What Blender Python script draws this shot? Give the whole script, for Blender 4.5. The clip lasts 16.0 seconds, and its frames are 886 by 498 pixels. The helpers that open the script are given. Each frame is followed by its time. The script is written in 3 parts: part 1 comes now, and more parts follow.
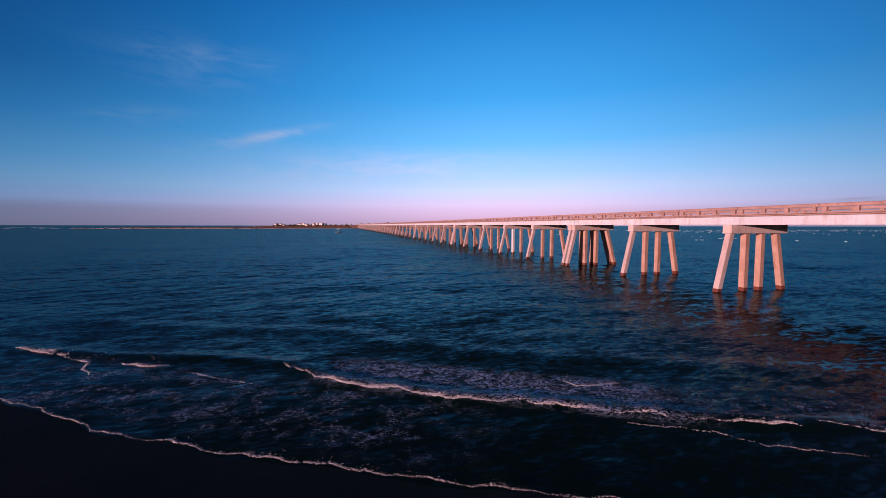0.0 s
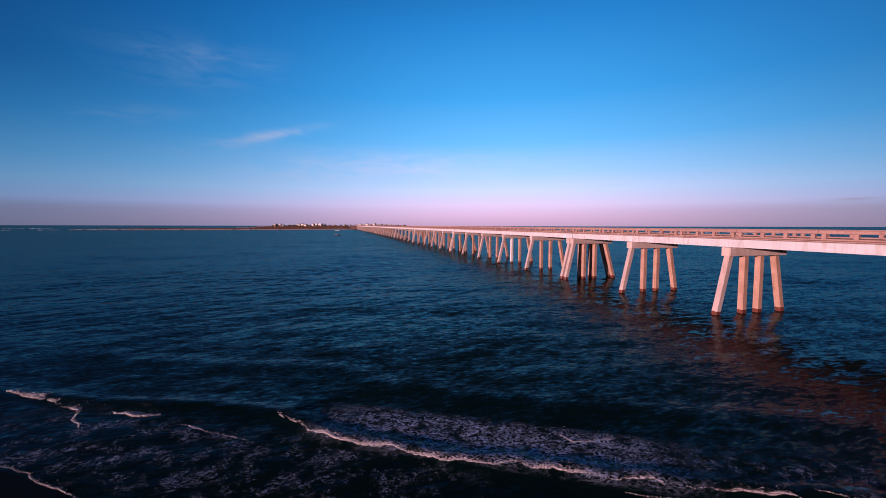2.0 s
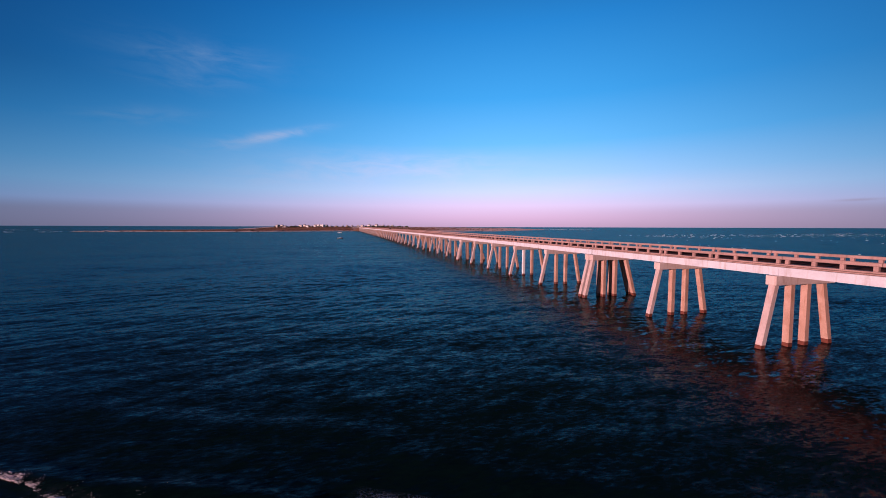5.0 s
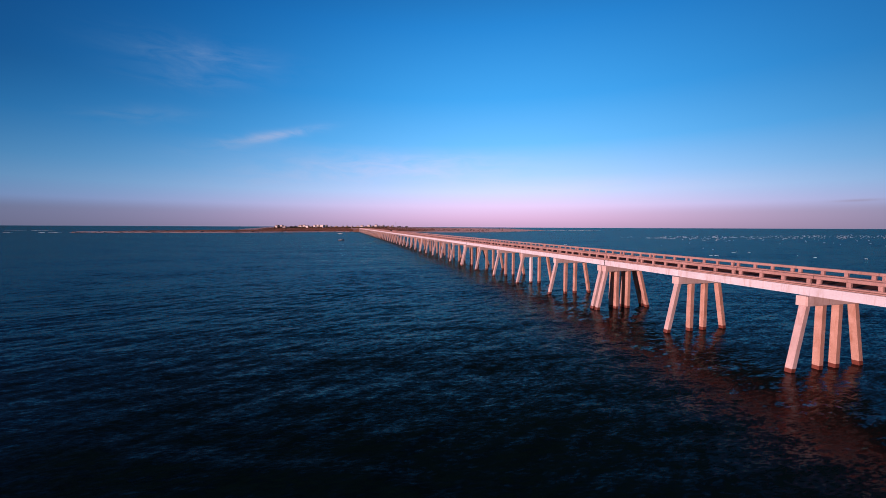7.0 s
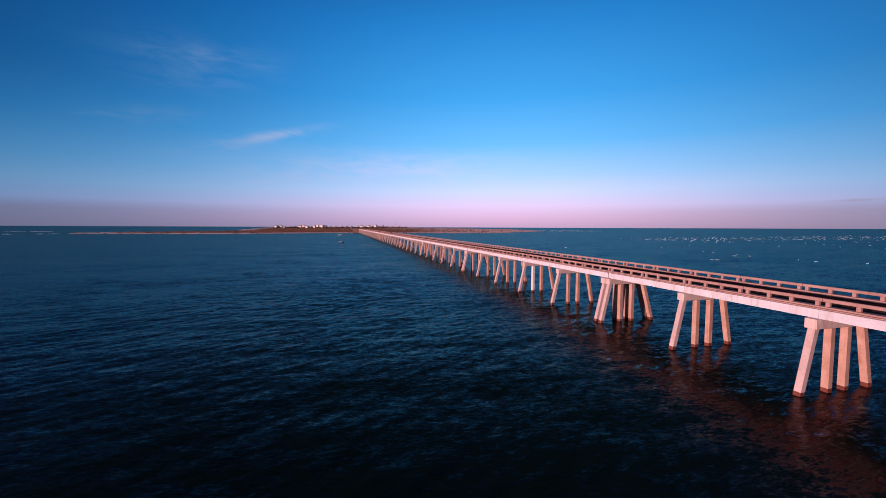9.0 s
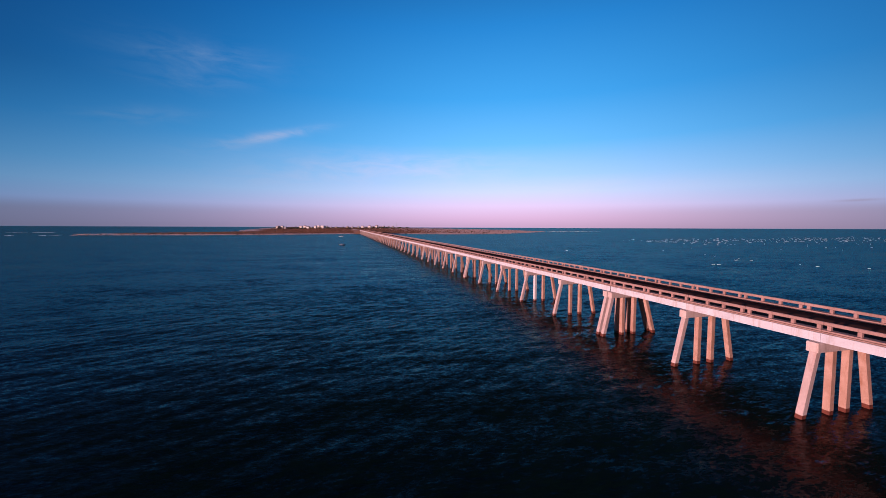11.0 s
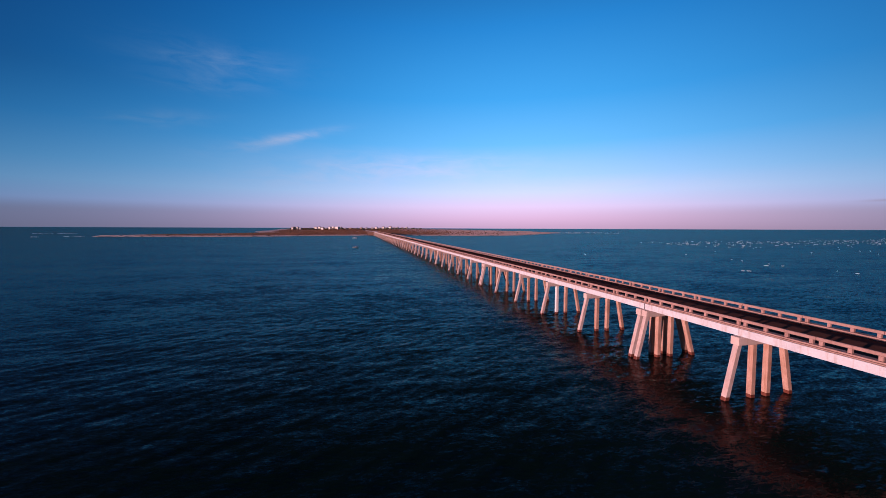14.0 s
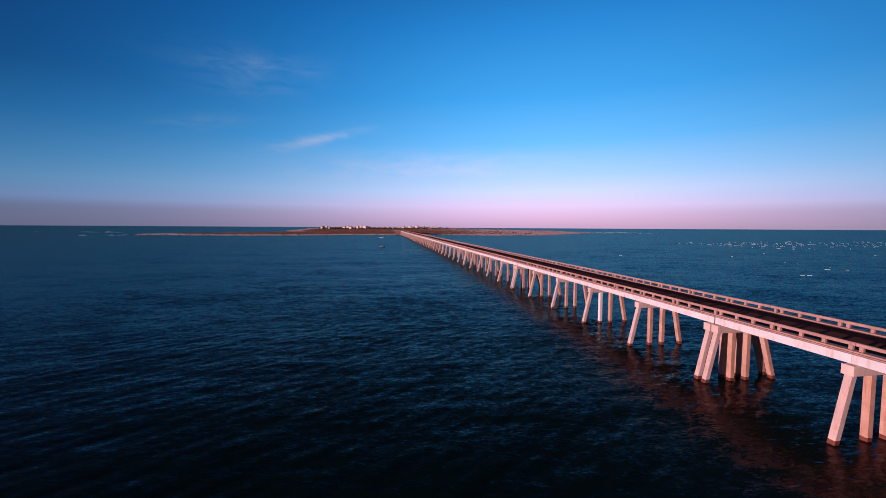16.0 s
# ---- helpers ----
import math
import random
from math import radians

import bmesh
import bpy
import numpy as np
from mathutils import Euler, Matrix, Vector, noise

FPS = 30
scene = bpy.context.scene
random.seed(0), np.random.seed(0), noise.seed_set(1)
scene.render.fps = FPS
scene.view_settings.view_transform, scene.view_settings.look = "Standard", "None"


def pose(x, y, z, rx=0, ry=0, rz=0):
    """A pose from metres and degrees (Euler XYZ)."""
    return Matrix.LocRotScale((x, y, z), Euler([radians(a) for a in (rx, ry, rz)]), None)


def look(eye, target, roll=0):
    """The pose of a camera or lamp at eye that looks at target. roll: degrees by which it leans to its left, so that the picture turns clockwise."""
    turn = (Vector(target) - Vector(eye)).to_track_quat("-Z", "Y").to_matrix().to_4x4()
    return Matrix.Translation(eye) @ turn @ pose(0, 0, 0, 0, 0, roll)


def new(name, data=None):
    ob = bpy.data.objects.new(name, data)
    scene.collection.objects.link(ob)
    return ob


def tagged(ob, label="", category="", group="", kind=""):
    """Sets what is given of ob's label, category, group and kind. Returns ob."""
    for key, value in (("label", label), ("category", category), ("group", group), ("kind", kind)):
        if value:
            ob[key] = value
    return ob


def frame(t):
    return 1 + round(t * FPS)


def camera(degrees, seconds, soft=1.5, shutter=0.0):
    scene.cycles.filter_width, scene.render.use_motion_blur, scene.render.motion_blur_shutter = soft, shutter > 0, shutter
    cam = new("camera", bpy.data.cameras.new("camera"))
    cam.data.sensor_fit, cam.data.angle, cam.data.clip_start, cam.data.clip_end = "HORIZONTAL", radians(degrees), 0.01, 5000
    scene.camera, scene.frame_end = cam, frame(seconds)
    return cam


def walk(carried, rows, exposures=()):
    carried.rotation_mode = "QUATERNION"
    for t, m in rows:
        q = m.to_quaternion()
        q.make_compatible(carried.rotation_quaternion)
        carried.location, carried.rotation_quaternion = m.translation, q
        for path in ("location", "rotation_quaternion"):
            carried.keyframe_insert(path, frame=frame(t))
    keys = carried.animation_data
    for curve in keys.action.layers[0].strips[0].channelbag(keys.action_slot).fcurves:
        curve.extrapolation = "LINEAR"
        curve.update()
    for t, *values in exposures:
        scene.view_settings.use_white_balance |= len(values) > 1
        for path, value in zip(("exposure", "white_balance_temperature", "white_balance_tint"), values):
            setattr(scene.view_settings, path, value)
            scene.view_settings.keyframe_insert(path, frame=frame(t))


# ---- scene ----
cam = camera(97.0, 16.0, soft=0.85)
# seconds, place in metres, then yaw to the left of the bridge's line, pitch up, roll
ROWS = [
    (0.0, -40.33, -64.14, 7.36, -14.84, -3.47, 0.09),
    (0.5, -40.30, -64.01, 7.77, -14.91, -3.45, 0.07),
    (1.0, -40.28, -63.94, 8.37, -14.95, -3.45, 0.08),
    (1.5, -40.19, -63.91, 9.06, -14.96, -3.45, 0.10),
    (2.0, -40.04, -63.80, 9.80, -14.94, -3.46, 0.12),
    (2.5, -39.93, -63.62, 10.56, -14.88, -3.45, 0.13),
    (3.0, -39.98, -63.19, 11.20, -14.82, -3.43, 0.15),
    (3.5, -40.20, -62.48, 11.60, -14.76, -3.41, 0.15),
    (4.0, -40.51, -61.66, 11.86, -14.69, -3.40, 0.15),
    (6.5, -41.96, -58.21, 13.54, -14.76, -3.32, 0.22),
    (7.0, -42.19, -57.85, 14.06, -14.76, -3.34, 0.24),
    (7.5, -42.39, -57.59, 14.58, -14.79, -3.32, 0.23),
    (8.0, -42.50, -57.43, 15.15, -14.81, -3.31, 0.22),
    (8.5, -42.56, -57.28, 15.72, -14.83, -3.32, 0.21),
    (9.0, -42.59, -57.17, 16.20, -14.84, -3.35, 0.21),
    (11.5, -43.03, -57.33, 19.04, -14.59, -3.34, 0.21),
    (12.0, -42.99, -57.04, 19.50, -14.40, -3.33, 0.21),
    (12.5, -42.95, -56.15, 19.97, -14.09, -3.29, 0.22),
    (13.0, -42.75, -54.98, 20.08, -13.75, -3.24, 0.23),
    (13.5, -42.48, -53.58, 20.12, -13.35, -3.21, 0.23),
    (14.0, -42.06, -51.84, 20.10, -12.75, -3.24, 0.21),
    (14.5, -41.68, -49.90, 20.07, -11.90, -3.28, 0.20),
    (15.0, -41.78, -48.24, 20.17, -10.84, -3.29, 0.22),
    (15.5, -41.81, -46.62, 20.13, -9.78, -3.31, 0.26),
    (16.0, -41.53, -44.85, 20.08, -8.90, -3.34, 0.32),
]


def eye_pose(x, y, z, yaw, pitch, roll):
    return pose(x, y, z, 0, 0, yaw) @ pose(0, 0, 0, 90 + pitch, 0, 0) @ pose(0, 0, 0, 0, 0, roll)


walk(cam, [(t, eye_pose(*r)) for t, *r in ROWS], exposures=[(0.0, 0.0), (16.0, 0.0)])

# ---- light ----
SUN_FROM = Vector((-0.94, -0.34, 0.0)).normalized()
SUN_HEIGHT = radians(5.7)


def srgb(r, g, b):
    return tuple(((c / 255 + 0.055) / 1.055) ** 2.4 if c > 10 else c / 255 / 12.92 for c in (r, g, b)) + (1.0,)


sun = new("sun", bpy.data.lights.new("sun", "SUN"))
sun.data.energy, sun.data.angle, sun.data.color = 6.2, radians(0.6), (1.0, 0.55, 0.52)
toward = Vector((SUN_FROM.x * math.cos(SUN_HEIGHT), SUN_FROM.y * math.cos(SUN_HEIGHT), math.sin(SUN_HEIGHT)))
sun.matrix_world = look(toward * 300, (0, 0, 0))


class Nodes:
    """Short hand for node trees."""

    def __init__(self, tree):
        self.tree = tree
        tree.nodes.clear()

    def add(self, kind, values=None, **props):
        n = self.tree.nodes.new(kind)
        for k, v in props.items():
            setattr(n, k, v)
        for k, v in (values or {}).items():
            if isinstance(v, bpy.types.NodeSocket):
                self.tree.links.new(v, n.inputs[k])
            else:
                n.inputs[k].default_value = v
        return n

    def math(self, op, a, b=0.0, c=0.0):
        n = self.add("ShaderNodeMath", {0: a, 1: b, 2: c}, operation=op)
        return n.outputs[0]

    def ramp(self, fac, stops, mode="LINEAR"):
        n = self.add("ShaderNodeValToRGB", {0: fac})
        n.color_ramp.interpolation = mode
        el = n.color_ramp.elements
        while len(el) < len(stops):
            el.new(0.5)
        for e, (p, c) in zip(el, stops):
            e.position, e.color = p, c if len(c) == 4 else (*c, 1)
        return n.outputs[0]

    def mix(self, fac, a, b, blend="MIX"):
        n = self.add("ShaderNodeMix", data_type="RGBA", blend_type=blend)
        for i, v in ((0, fac), (6, a), (7, b)):
            if isinstance(v, bpy.types.NodeSocket):
                self.tree.links.new(v, n.inputs[i])
            else:
                n.inputs[i].default_value = v
        return n.outputs[2]

    def noise(self, vec, scale, detail=4.0, rough=0.55, dist=0.0):
        return self.add("ShaderNodeTexNoise", {"Vector": vec, "Scale": scale, "Detail": detail, "Roughness": rough, "Distortion": dist}).outputs[0]


# sky: evening blue that pales to lavender over the sea, with thin cirrus
world = bpy.data.worlds.new("sky")
scene.world = world
world.use_nodes = True
N = Nodes(world.node_tree)
way = N.add("ShaderNodeTexCoord").outputs["Generated"]
xyz = N.add("ShaderNodeSeparateXYZ", {0: way})
X, Y, Z = xyz.outputs
sky = N.ramp(Z, [
    (0.0, srgb(184, 158, 196)), (0.022, srgb(204, 176, 218)), (0.05, srgb(212, 198, 242)), (0.085, srgb(190, 210, 254)), (0.125, srgb(156, 202, 254)),
    (0.20, srgb(98, 182, 249)), (0.30, srgb(58, 157, 233)), (0.44, srgb(32, 126, 204)), (0.56, srgb(18, 86, 152)), (0.72, srgb(9, 48, 95)), (1.0, srgb(6, 28, 60))])
az = N.math("ARCTAN2", X, Y)
el = N.math("ARCSINE", Z)
uv = N.add("ShaderNodeCombineXYZ", {0: az, 1: el})
wisp = N.noise(N.add("ShaderNodeMapping", {0: uv.outputs[0], "Rotation": (0, 0, radians(-14)), "Scale": (6.0, 24.0, 1)}).outputs[0], 1.6, 7, 0.62, 0.6)


def veil(a0, e0, wa, we, lean, amount):
    """A soft patch of the sky about a bearing and a height, in degrees."""
    across = N.math("SUBTRACT", az, radians(a0))
    da = N.math("DIVIDE", across, radians(wa))
    de = N.math("DIVIDE", N.math("SUBTRACT", N.math("SUBTRACT", el, radians(e0)), N.math("MULTIPLY", across, lean)), radians(we))
    return N.math("MULTIPLY", N.math("EXPONENT", N.math("MULTIPLY", N.math("ADD", N.math("MULTIPLY", da, da), N.math("MULTIPLY", de, de)), -1.0)), amount)


cloud = None
for patch in ((-8.5, 11.6, 5.0, 0.55, 0.26, 0.75), (-12.5, 10.6, 6.5, 0.9, 0.22, 0.30), (-17.0, 19.6, 7.5, 1.7, 0.03, 0.40), (-18.5, 16.8, 5.5, 1.1, 0.05, 0.26),
              (-23.0, 12.3, 5.0, 0.9, 0.15, 0.38), (7.0, 8.2, 15.0, 1.9, 0.0, 0.50), (-9.0, 6.4, 13.0, 1.5, 0.08, 0.32), (41.0, 4.6, 15.0, 1.6, 0.0, 0.34), (-31.0, 4.4, 9.0, 1.2, 0.0, 0.22)):
    cloud = veil(*patch) if cloud is None else N.math("ADD", cloud, veil(*patch))
density = N.math("MULTIPLY", cloud, N.add("ShaderNodeMapRange", {0: wisp, 1: 0.34, 2: 0.72, 3: 0.0, 4: 1.0}).outputs[0])
sky = N.mix(density, sky, srgb(205, 206, 244))
# a dusty layer low over the sea, densest away from the middle of the view, and one small dark cloud in it
dust = N.math("SUBTRACT", 1.0, veil(18, 0, 40, 90, 0, 1.0))
dust = N.math("MULTIPLY", N.math("MULTIPLY", dust, 0.60), N.add("ShaderNodeMapRange", {0: el, 1: radians(1.6), 2: radians(3.1), 3: 1.0, 4: 0.0}, interpolation_type="SMOOTHSTEP").outputs[0])
sky = N.mix(N.math("ADD", dust, veil(61.2, 2.75, 1.6, 0.13, 0.02, 0.35)), sky, srgb(182, 142, 160))
atmosphere = N.add("ShaderNodeTexSky", sky_type="NISHITA", sun_disc=False, sun_elevation=SUN_HEIGHT,
                   sun_rotation=math.atan2(SUN_FROM.x, SUN_FROM.y), air_density=1.0, dust_density=0.6)
side = N.math("DIVIDE", N.math("SUBTRACT", az, radians(24)), radians(46))
side = N.math("EXPONENT", N.math("MULTIPLY", N.math("MULTIPLY", side, side), -1.0))
side = N.math("ADD", N.math("MULTIPLY", side, 1.10), 0.06)
low = N.math("MULTIPLY", N.math("MAXIMUM", N.math("SUBTRACT", 1.0, N.math("MULTIPLY", Z, 3.6)), 0.0), 0.30)
side = N.math("ADD", side, N.math("MULTIPLY", N.math("SUBTRACT", 1.1, side), low))
shade = N.add("ShaderNodeCombineXYZ", {0: N.math("POWER", side, 1.9), 1: N.math("POWER", side, 1.10), 2: N.math("POWER", side, 0.86)}).outputs[0]
tint = N.mix(0.004, N.mix(1.0, sky, shade, "MULTIPLY"), atmosphere.outputs[0])
bg = N.add("ShaderNodeBackground", {0: tint, 1: 1.0})
N.tree.links.new(bg.outputs[0], N.add("ShaderNodeOutputWorld").inputs[0])


# ---- materials ----
def material(name):
    m = bpy.data.materials.new(name)
    m.use_nodes = True
    n = Nodes(m.node_tree)
    out = n.add("ShaderNodeOutputMaterial")
    shader = n.add("ShaderNodeBsdfPrincipled")
    n.tree.links.new(shader.outputs[0], out.inputs[0])
    return m, n, shader


def put(n, shader, **values):
    for k, v in values.items():
        k = k.replace("_", " ")
        if isinstance(v, bpy.types.NodeSocket):
            n.tree.links.new(v, shader.inputs[k])
        else:
            shader.inputs[k].default_value = v


def bump(n, height, strength, distance):
    return n.add("ShaderNodeBump", {"Height": height, "Strength": strength, "Distance": distance}).outputs[0]


def world_place(n):
    return n.add("ShaderNodeNewGeometry").outputs["Position"]


def surface(name, low, high, scale=1.0, rough=0.8, relief=0.01, fine=14.0, spread=(0.35, 0.68), stains=None, gloss=0.4):
    """A weathered surface: two scales of tone, fine relief, optional stains."""
    m, n, s = material(name)
    p = world_place(n)
    big, small = n.noise(p, scale, 5, 0.6), n.noise(p, scale * fine, 4, 0.6)
    tone = n.math("ADD", n.math("MULTIPLY", big, 0.65), n.math("MULTIPLY", small, 0.35))
    col = n.ramp(tone, [(spread[0], low), (spread[1], high)])
    each = n.add("ShaderNodeObjectInfo").outputs["Random"]
    col = n.mix(n.math("MULTIPLY", each, 0.12), col, (*[c * 0.6 for c in low], 1))
    if stains:
        streak = n.noise(n.add("ShaderNodeMapping", {0: p, "Scale": (1.6, 1.6, 0.22)}).outputs[0], 1.3, 5, 0.65)
        col = n.mix(n.add("ShaderNodeMapRange", {0: streak, 1: 0.52, 2: 0.74, 3: 0.0, 4: 0.7}).outputs[0], col, (*stains, 1))
    put(n, s, Base_Color=col, Roughness=rough, Normal=bump(n, small, 0.5, relief), Specular_IOR_Level=gloss)
    return m


CONCRETE = surface("weathered_concrete", (0.49, 0.53, 0.60), (0.64, 0.70, 0.78), 0.5, 0.85, 0.012, 12, stains=(0.36, 0.29, 0.25))
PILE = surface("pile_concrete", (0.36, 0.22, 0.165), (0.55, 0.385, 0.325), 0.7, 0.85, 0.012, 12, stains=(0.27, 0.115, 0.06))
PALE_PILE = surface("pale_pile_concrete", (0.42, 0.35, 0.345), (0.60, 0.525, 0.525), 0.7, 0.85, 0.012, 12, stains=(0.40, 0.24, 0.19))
RAIL_CONCRETE = surface("rail_concrete", (0.30, 0.195, 0.18), (0.45, 0.31, 0.29), 0.6, 0.85, 0.01, 12, stains=(0.21, 0.12, 0.10))
CAP_CONCRETE = surface("cap_concrete", (0.48, 0.40, 0.39), (0.64, 0.56, 0.54), 0.6, 0.85, 0.012, 12, stains=(0.30, 0.19, 0.14))
# dark brown standing in for the shade in the kerb's joint and groove
GROOVE_SHADE = surface("kerb_groove_shade", (0.10, 0.065, 0.055), (0.24, 0.165, 0.14), 1.2, 0.9, 0.01, 10)
WHITE_PILE = surface("new_pile_concrete", (0.66, 0.67, 0.70), (0.76, 0.77, 0.80), 0.7, 0.7, 0.006)
WET = surface("wet_algae_concrete", (0.10, 0.03, 0.022), (0.20, 0.07, 0.05), 2.0, 0.4, 0.02)
ASPHALT = surface("asphalt", (0.12, 0.060, 0.050), (0.20, 0.100, 0.080), 0.4, 1.0, 0.006, 40, gloss=0.0)
WHITE_WALL = surface("white_wall", (0.68, 0.67, 0.65), (0.8, 0.79, 0.77), 0.2, 0.8, 0.01)
GREY_WALL = surface("grey_wall", (0.34, 0.34, 0.36), (0.44, 0.43, 0.44), 0.2, 0.8, 0.01)
TAN_WALL = surface("tan_wall", (0.42, 0.33, 0.25), (0.52, 0.42, 0.33), 0.2, 0.8, 0.01)
ROOF = surface("shingle_roof", (0.20, 0.19, 0.20), (0.34, 0.32, 0.33), 0.5, 0.9, 0.02)
LEAF = surface("coastal_leaf", (0.03, 0.04, 0.018), (0.07, 0.075, 0.03), 0.3, 0.9, 0.05)
DRY_GRASS = surface("dry_grass", (0.11, 0.058, 0.04), (0.23, 0.13, 0.095), 0.02, 0.95, 0.05, 9)
ROCK = surface("dark_rock", (0.06, 0.05, 0.045), (0.14, 0.12, 0.10), 1.0, 0.9, 0.05)
HULL = surface("white_hull", (0.70, 0.80, 0.86), (0.76, 0.86, 0.92), 1.0, 0.35, 0.002)
DARK_PAINT = surface("dark_car_paint", (0.02, 0.02, 0.025), (0.03, 0.03, 0.035), 1.0, 0.3, 0.001)
WHITE_PAINT = surface("white_car_paint", (0.7, 0.7, 0.7), (0.78, 0.78, 0.78), 1.0, 0.3, 0.001)
RUBBER = surface("rubber", (0.02, 0.02, 0.02), (0.03, 0.03, 0.03), 3.0, 0.9, 0.002)
STEEL = surface("galvanised_steel", (0.35, 0.36, 0.37), (0.5, 0.5, 0.5), 1.0, 0.5, 0.002)

GLASS, n, s = material("dark_glazing")
put(n, s, Base_Color=(0.02, 0.025, 0.03, 1), Roughness=0.08)

# sea water, its reflections coloured by two tinted gloss lobes
WATER, n, s = material("sea_water")
p = world_place(n)
crest = n.add("ShaderNodeMapping", {0: p, "Rotation": (0, 0, radians(25)), "Scale": (0.40, 1.0, 1.0)}).outputs[0]


def slopes(n, vec, layers):
    """A surface normal tilted by several sizes of waves: (size, tilt across the crests, tilt along them)."""
    total = None
    for scale, across, along in layers:
        c = n.add("ShaderNodeTexNoise", {"Vector": vec, "Scale": scale, "Detail": 1.0, "Roughness": 0.45, "Distortion": 0.3}).outputs[1]
        c = n.add("ShaderNodeVectorMath", {0: c, 1: (0.5, 0.5, 0.5)}, operation="SUBTRACT").outputs[0]
        c = n.add("ShaderNodeVectorMath", {0: c, 1: (along, across, 0.0)}, operation="MULTIPLY").outputs[0]
        total = c if total is None else n.add("ShaderNodeVectorMath", {0: total, 1: c}, operation="ADD").outputs[0]
    return n.add("ShaderNodeVectorRotate", {"Vector": total, "Angle": radians(-25)}, rotation_type="Z_AXIS").outputs[0]


def tilted(n, tilt):
    up = n.add("ShaderNodeVectorMath", {0: tilt, 1: n.add("ShaderNodeNewGeometry").outputs["Normal"]}, operation="ADD").outputs[0]
    return n.add("ShaderNodeVectorMath", {0: up}, operation="NORMALIZE").outputs[0]


patch = n.noise(p, 0.012, 4, 0.55)
col = n.ramp(patch, [(0.3, (0.001, 0.007, 0.008)), (0.7, (0.0025, 0.012, 0.012))])
# the constant lean turns reflections up towards bluer sky
lean = n.add("ShaderNodeVectorMath", {0: slopes(n, crest, ((0.035, 0.09, 0.02), (0.10, 0.14, 0.03), (0.24, 0.15, 0.04), (0.60, 0.14, 0.05), (1.4, 0.26, 0.09), (2.8, 0.34, 0.12), (6.5, 0.38, 0.16))), 1: (-0.035, -0.045, 0.0)}, operation="ADD").outputs[0]
facet = tilted(n, lean)
body = n.add("ShaderNodeBsdfDiffuse", {"Color": col, "Normal": facet})
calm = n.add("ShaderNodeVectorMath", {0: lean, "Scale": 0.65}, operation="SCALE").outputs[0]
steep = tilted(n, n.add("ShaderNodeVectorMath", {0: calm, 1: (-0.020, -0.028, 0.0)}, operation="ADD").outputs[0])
# reflection colour put in: cyan lobe for the sky, red for the sunlit bridge
cyan_gloss = n.add("ShaderNodeBsdfGlossy", {"Color": (0.03, 0.77, 0.92, 1), "Roughness": 0.08, "Normal": facet})
red_gloss = n.add("ShaderNodeBsdfGlossy", {"Color": (1.0, 0.23, 0.14, 1), "Roughness": 0.22, "Normal": steep})


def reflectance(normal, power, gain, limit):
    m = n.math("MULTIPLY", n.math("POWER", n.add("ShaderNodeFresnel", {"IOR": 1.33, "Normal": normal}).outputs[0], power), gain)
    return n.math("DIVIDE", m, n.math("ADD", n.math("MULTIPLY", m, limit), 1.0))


# Fresnel bent by power and limit to set each tinted reflection's brightness
deep = n.add("ShaderNodeMixShader", {0: reflectance(facet, 2.1, 3.7, 3.7), 1: body.outputs[0], 2: cyan_gloss.outputs[0]})
warm = n.add("ShaderNodeMixShader", {0: reflectance(steep, 2.0, 17.0, 7.5), 1: n.add("ShaderNodeBsdfDiffuse", {"Color": (0, 0, 0, 1)}).outputs[0], 2: red_gloss.outputs[0]})
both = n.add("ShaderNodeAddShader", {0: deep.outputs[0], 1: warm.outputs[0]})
n.tree.nodes.remove(s)
n.tree.links.new(both.outputs[0], [k for k in n.tree.nodes if k.bl_idname == "ShaderNodeOutputMaterial"][0].inputs[0])

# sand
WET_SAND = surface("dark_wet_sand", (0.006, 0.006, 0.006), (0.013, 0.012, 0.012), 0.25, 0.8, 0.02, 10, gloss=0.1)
LAND, n, s = material("dune_land")
p = world_place(n)
zz = n.add("ShaderNodeSeparateXYZ", {0: p}).outputs[2]
big, mid = n.noise(p, 0.012, 6, 0.6), n.noise(p, 0.06, 5, 0.6)
grass = n.ramp(mid, [(0.3, (0.19, 0.085, 0.052)), (0.55, (0.32, 0.155, 0.10)), (0.75, (0.42, 0.24, 0.17))])
sand = n.ramp(mid, [(0.3, (0.66, 0.51, 0.51)), (0.7, (0.82, 0.68, 0.69))])
east = n.add("ShaderNodeMapRange", {0: n.add("ShaderNodeSeparateXYZ", {0: p}).outputs[0], 1: 110.0, 2: 300.0, 3: 0.0, 4: 0.5}).outputs[0]
bare = n.math("ADD", n.math("ADD", n.add("ShaderNodeMapRange", {0: zz, 1: 1.1, 2: 0.8, 3: 0.0, 4: 1.0}).outputs[0],
                            n.add("ShaderNodeMapRange", {0: n.math("ADD", big, east), 1: 0.62, 2: 0.72, 3: 0.0, 4: 0.9}).outputs[0]), 0.0)
bare = n.math("MINIMUM", bare, 1.0)
put(n, s, Base_Color=n.mix(bare, grass, sand), Roughness=0.95, Normal=tilted(n, slopes(n, p, ((0.05, 1.6, 1.6), (0.4, 7.0, 7.0)))))

PALE_SAND = surface("pale_beach_sand", (0.62, 0.48, 0.48), (0.80, 0.66, 0.67), 0.05, 0.95, 0.02, 12, gloss=0.1)

FOAM, n, s = material("sea_foam")
p = world_place(n)
bub = n.noise(p, 9.0, 5, 0.7)
put(n, s, Base_Color=n.ramp(bub, [(0.3, (0.50, 0.50, 0.54)), (0.65, (0.74, 0.75, 0.80))]), Roughness=0.85, Normal=bump(n, bub, 0.8, 0.05))


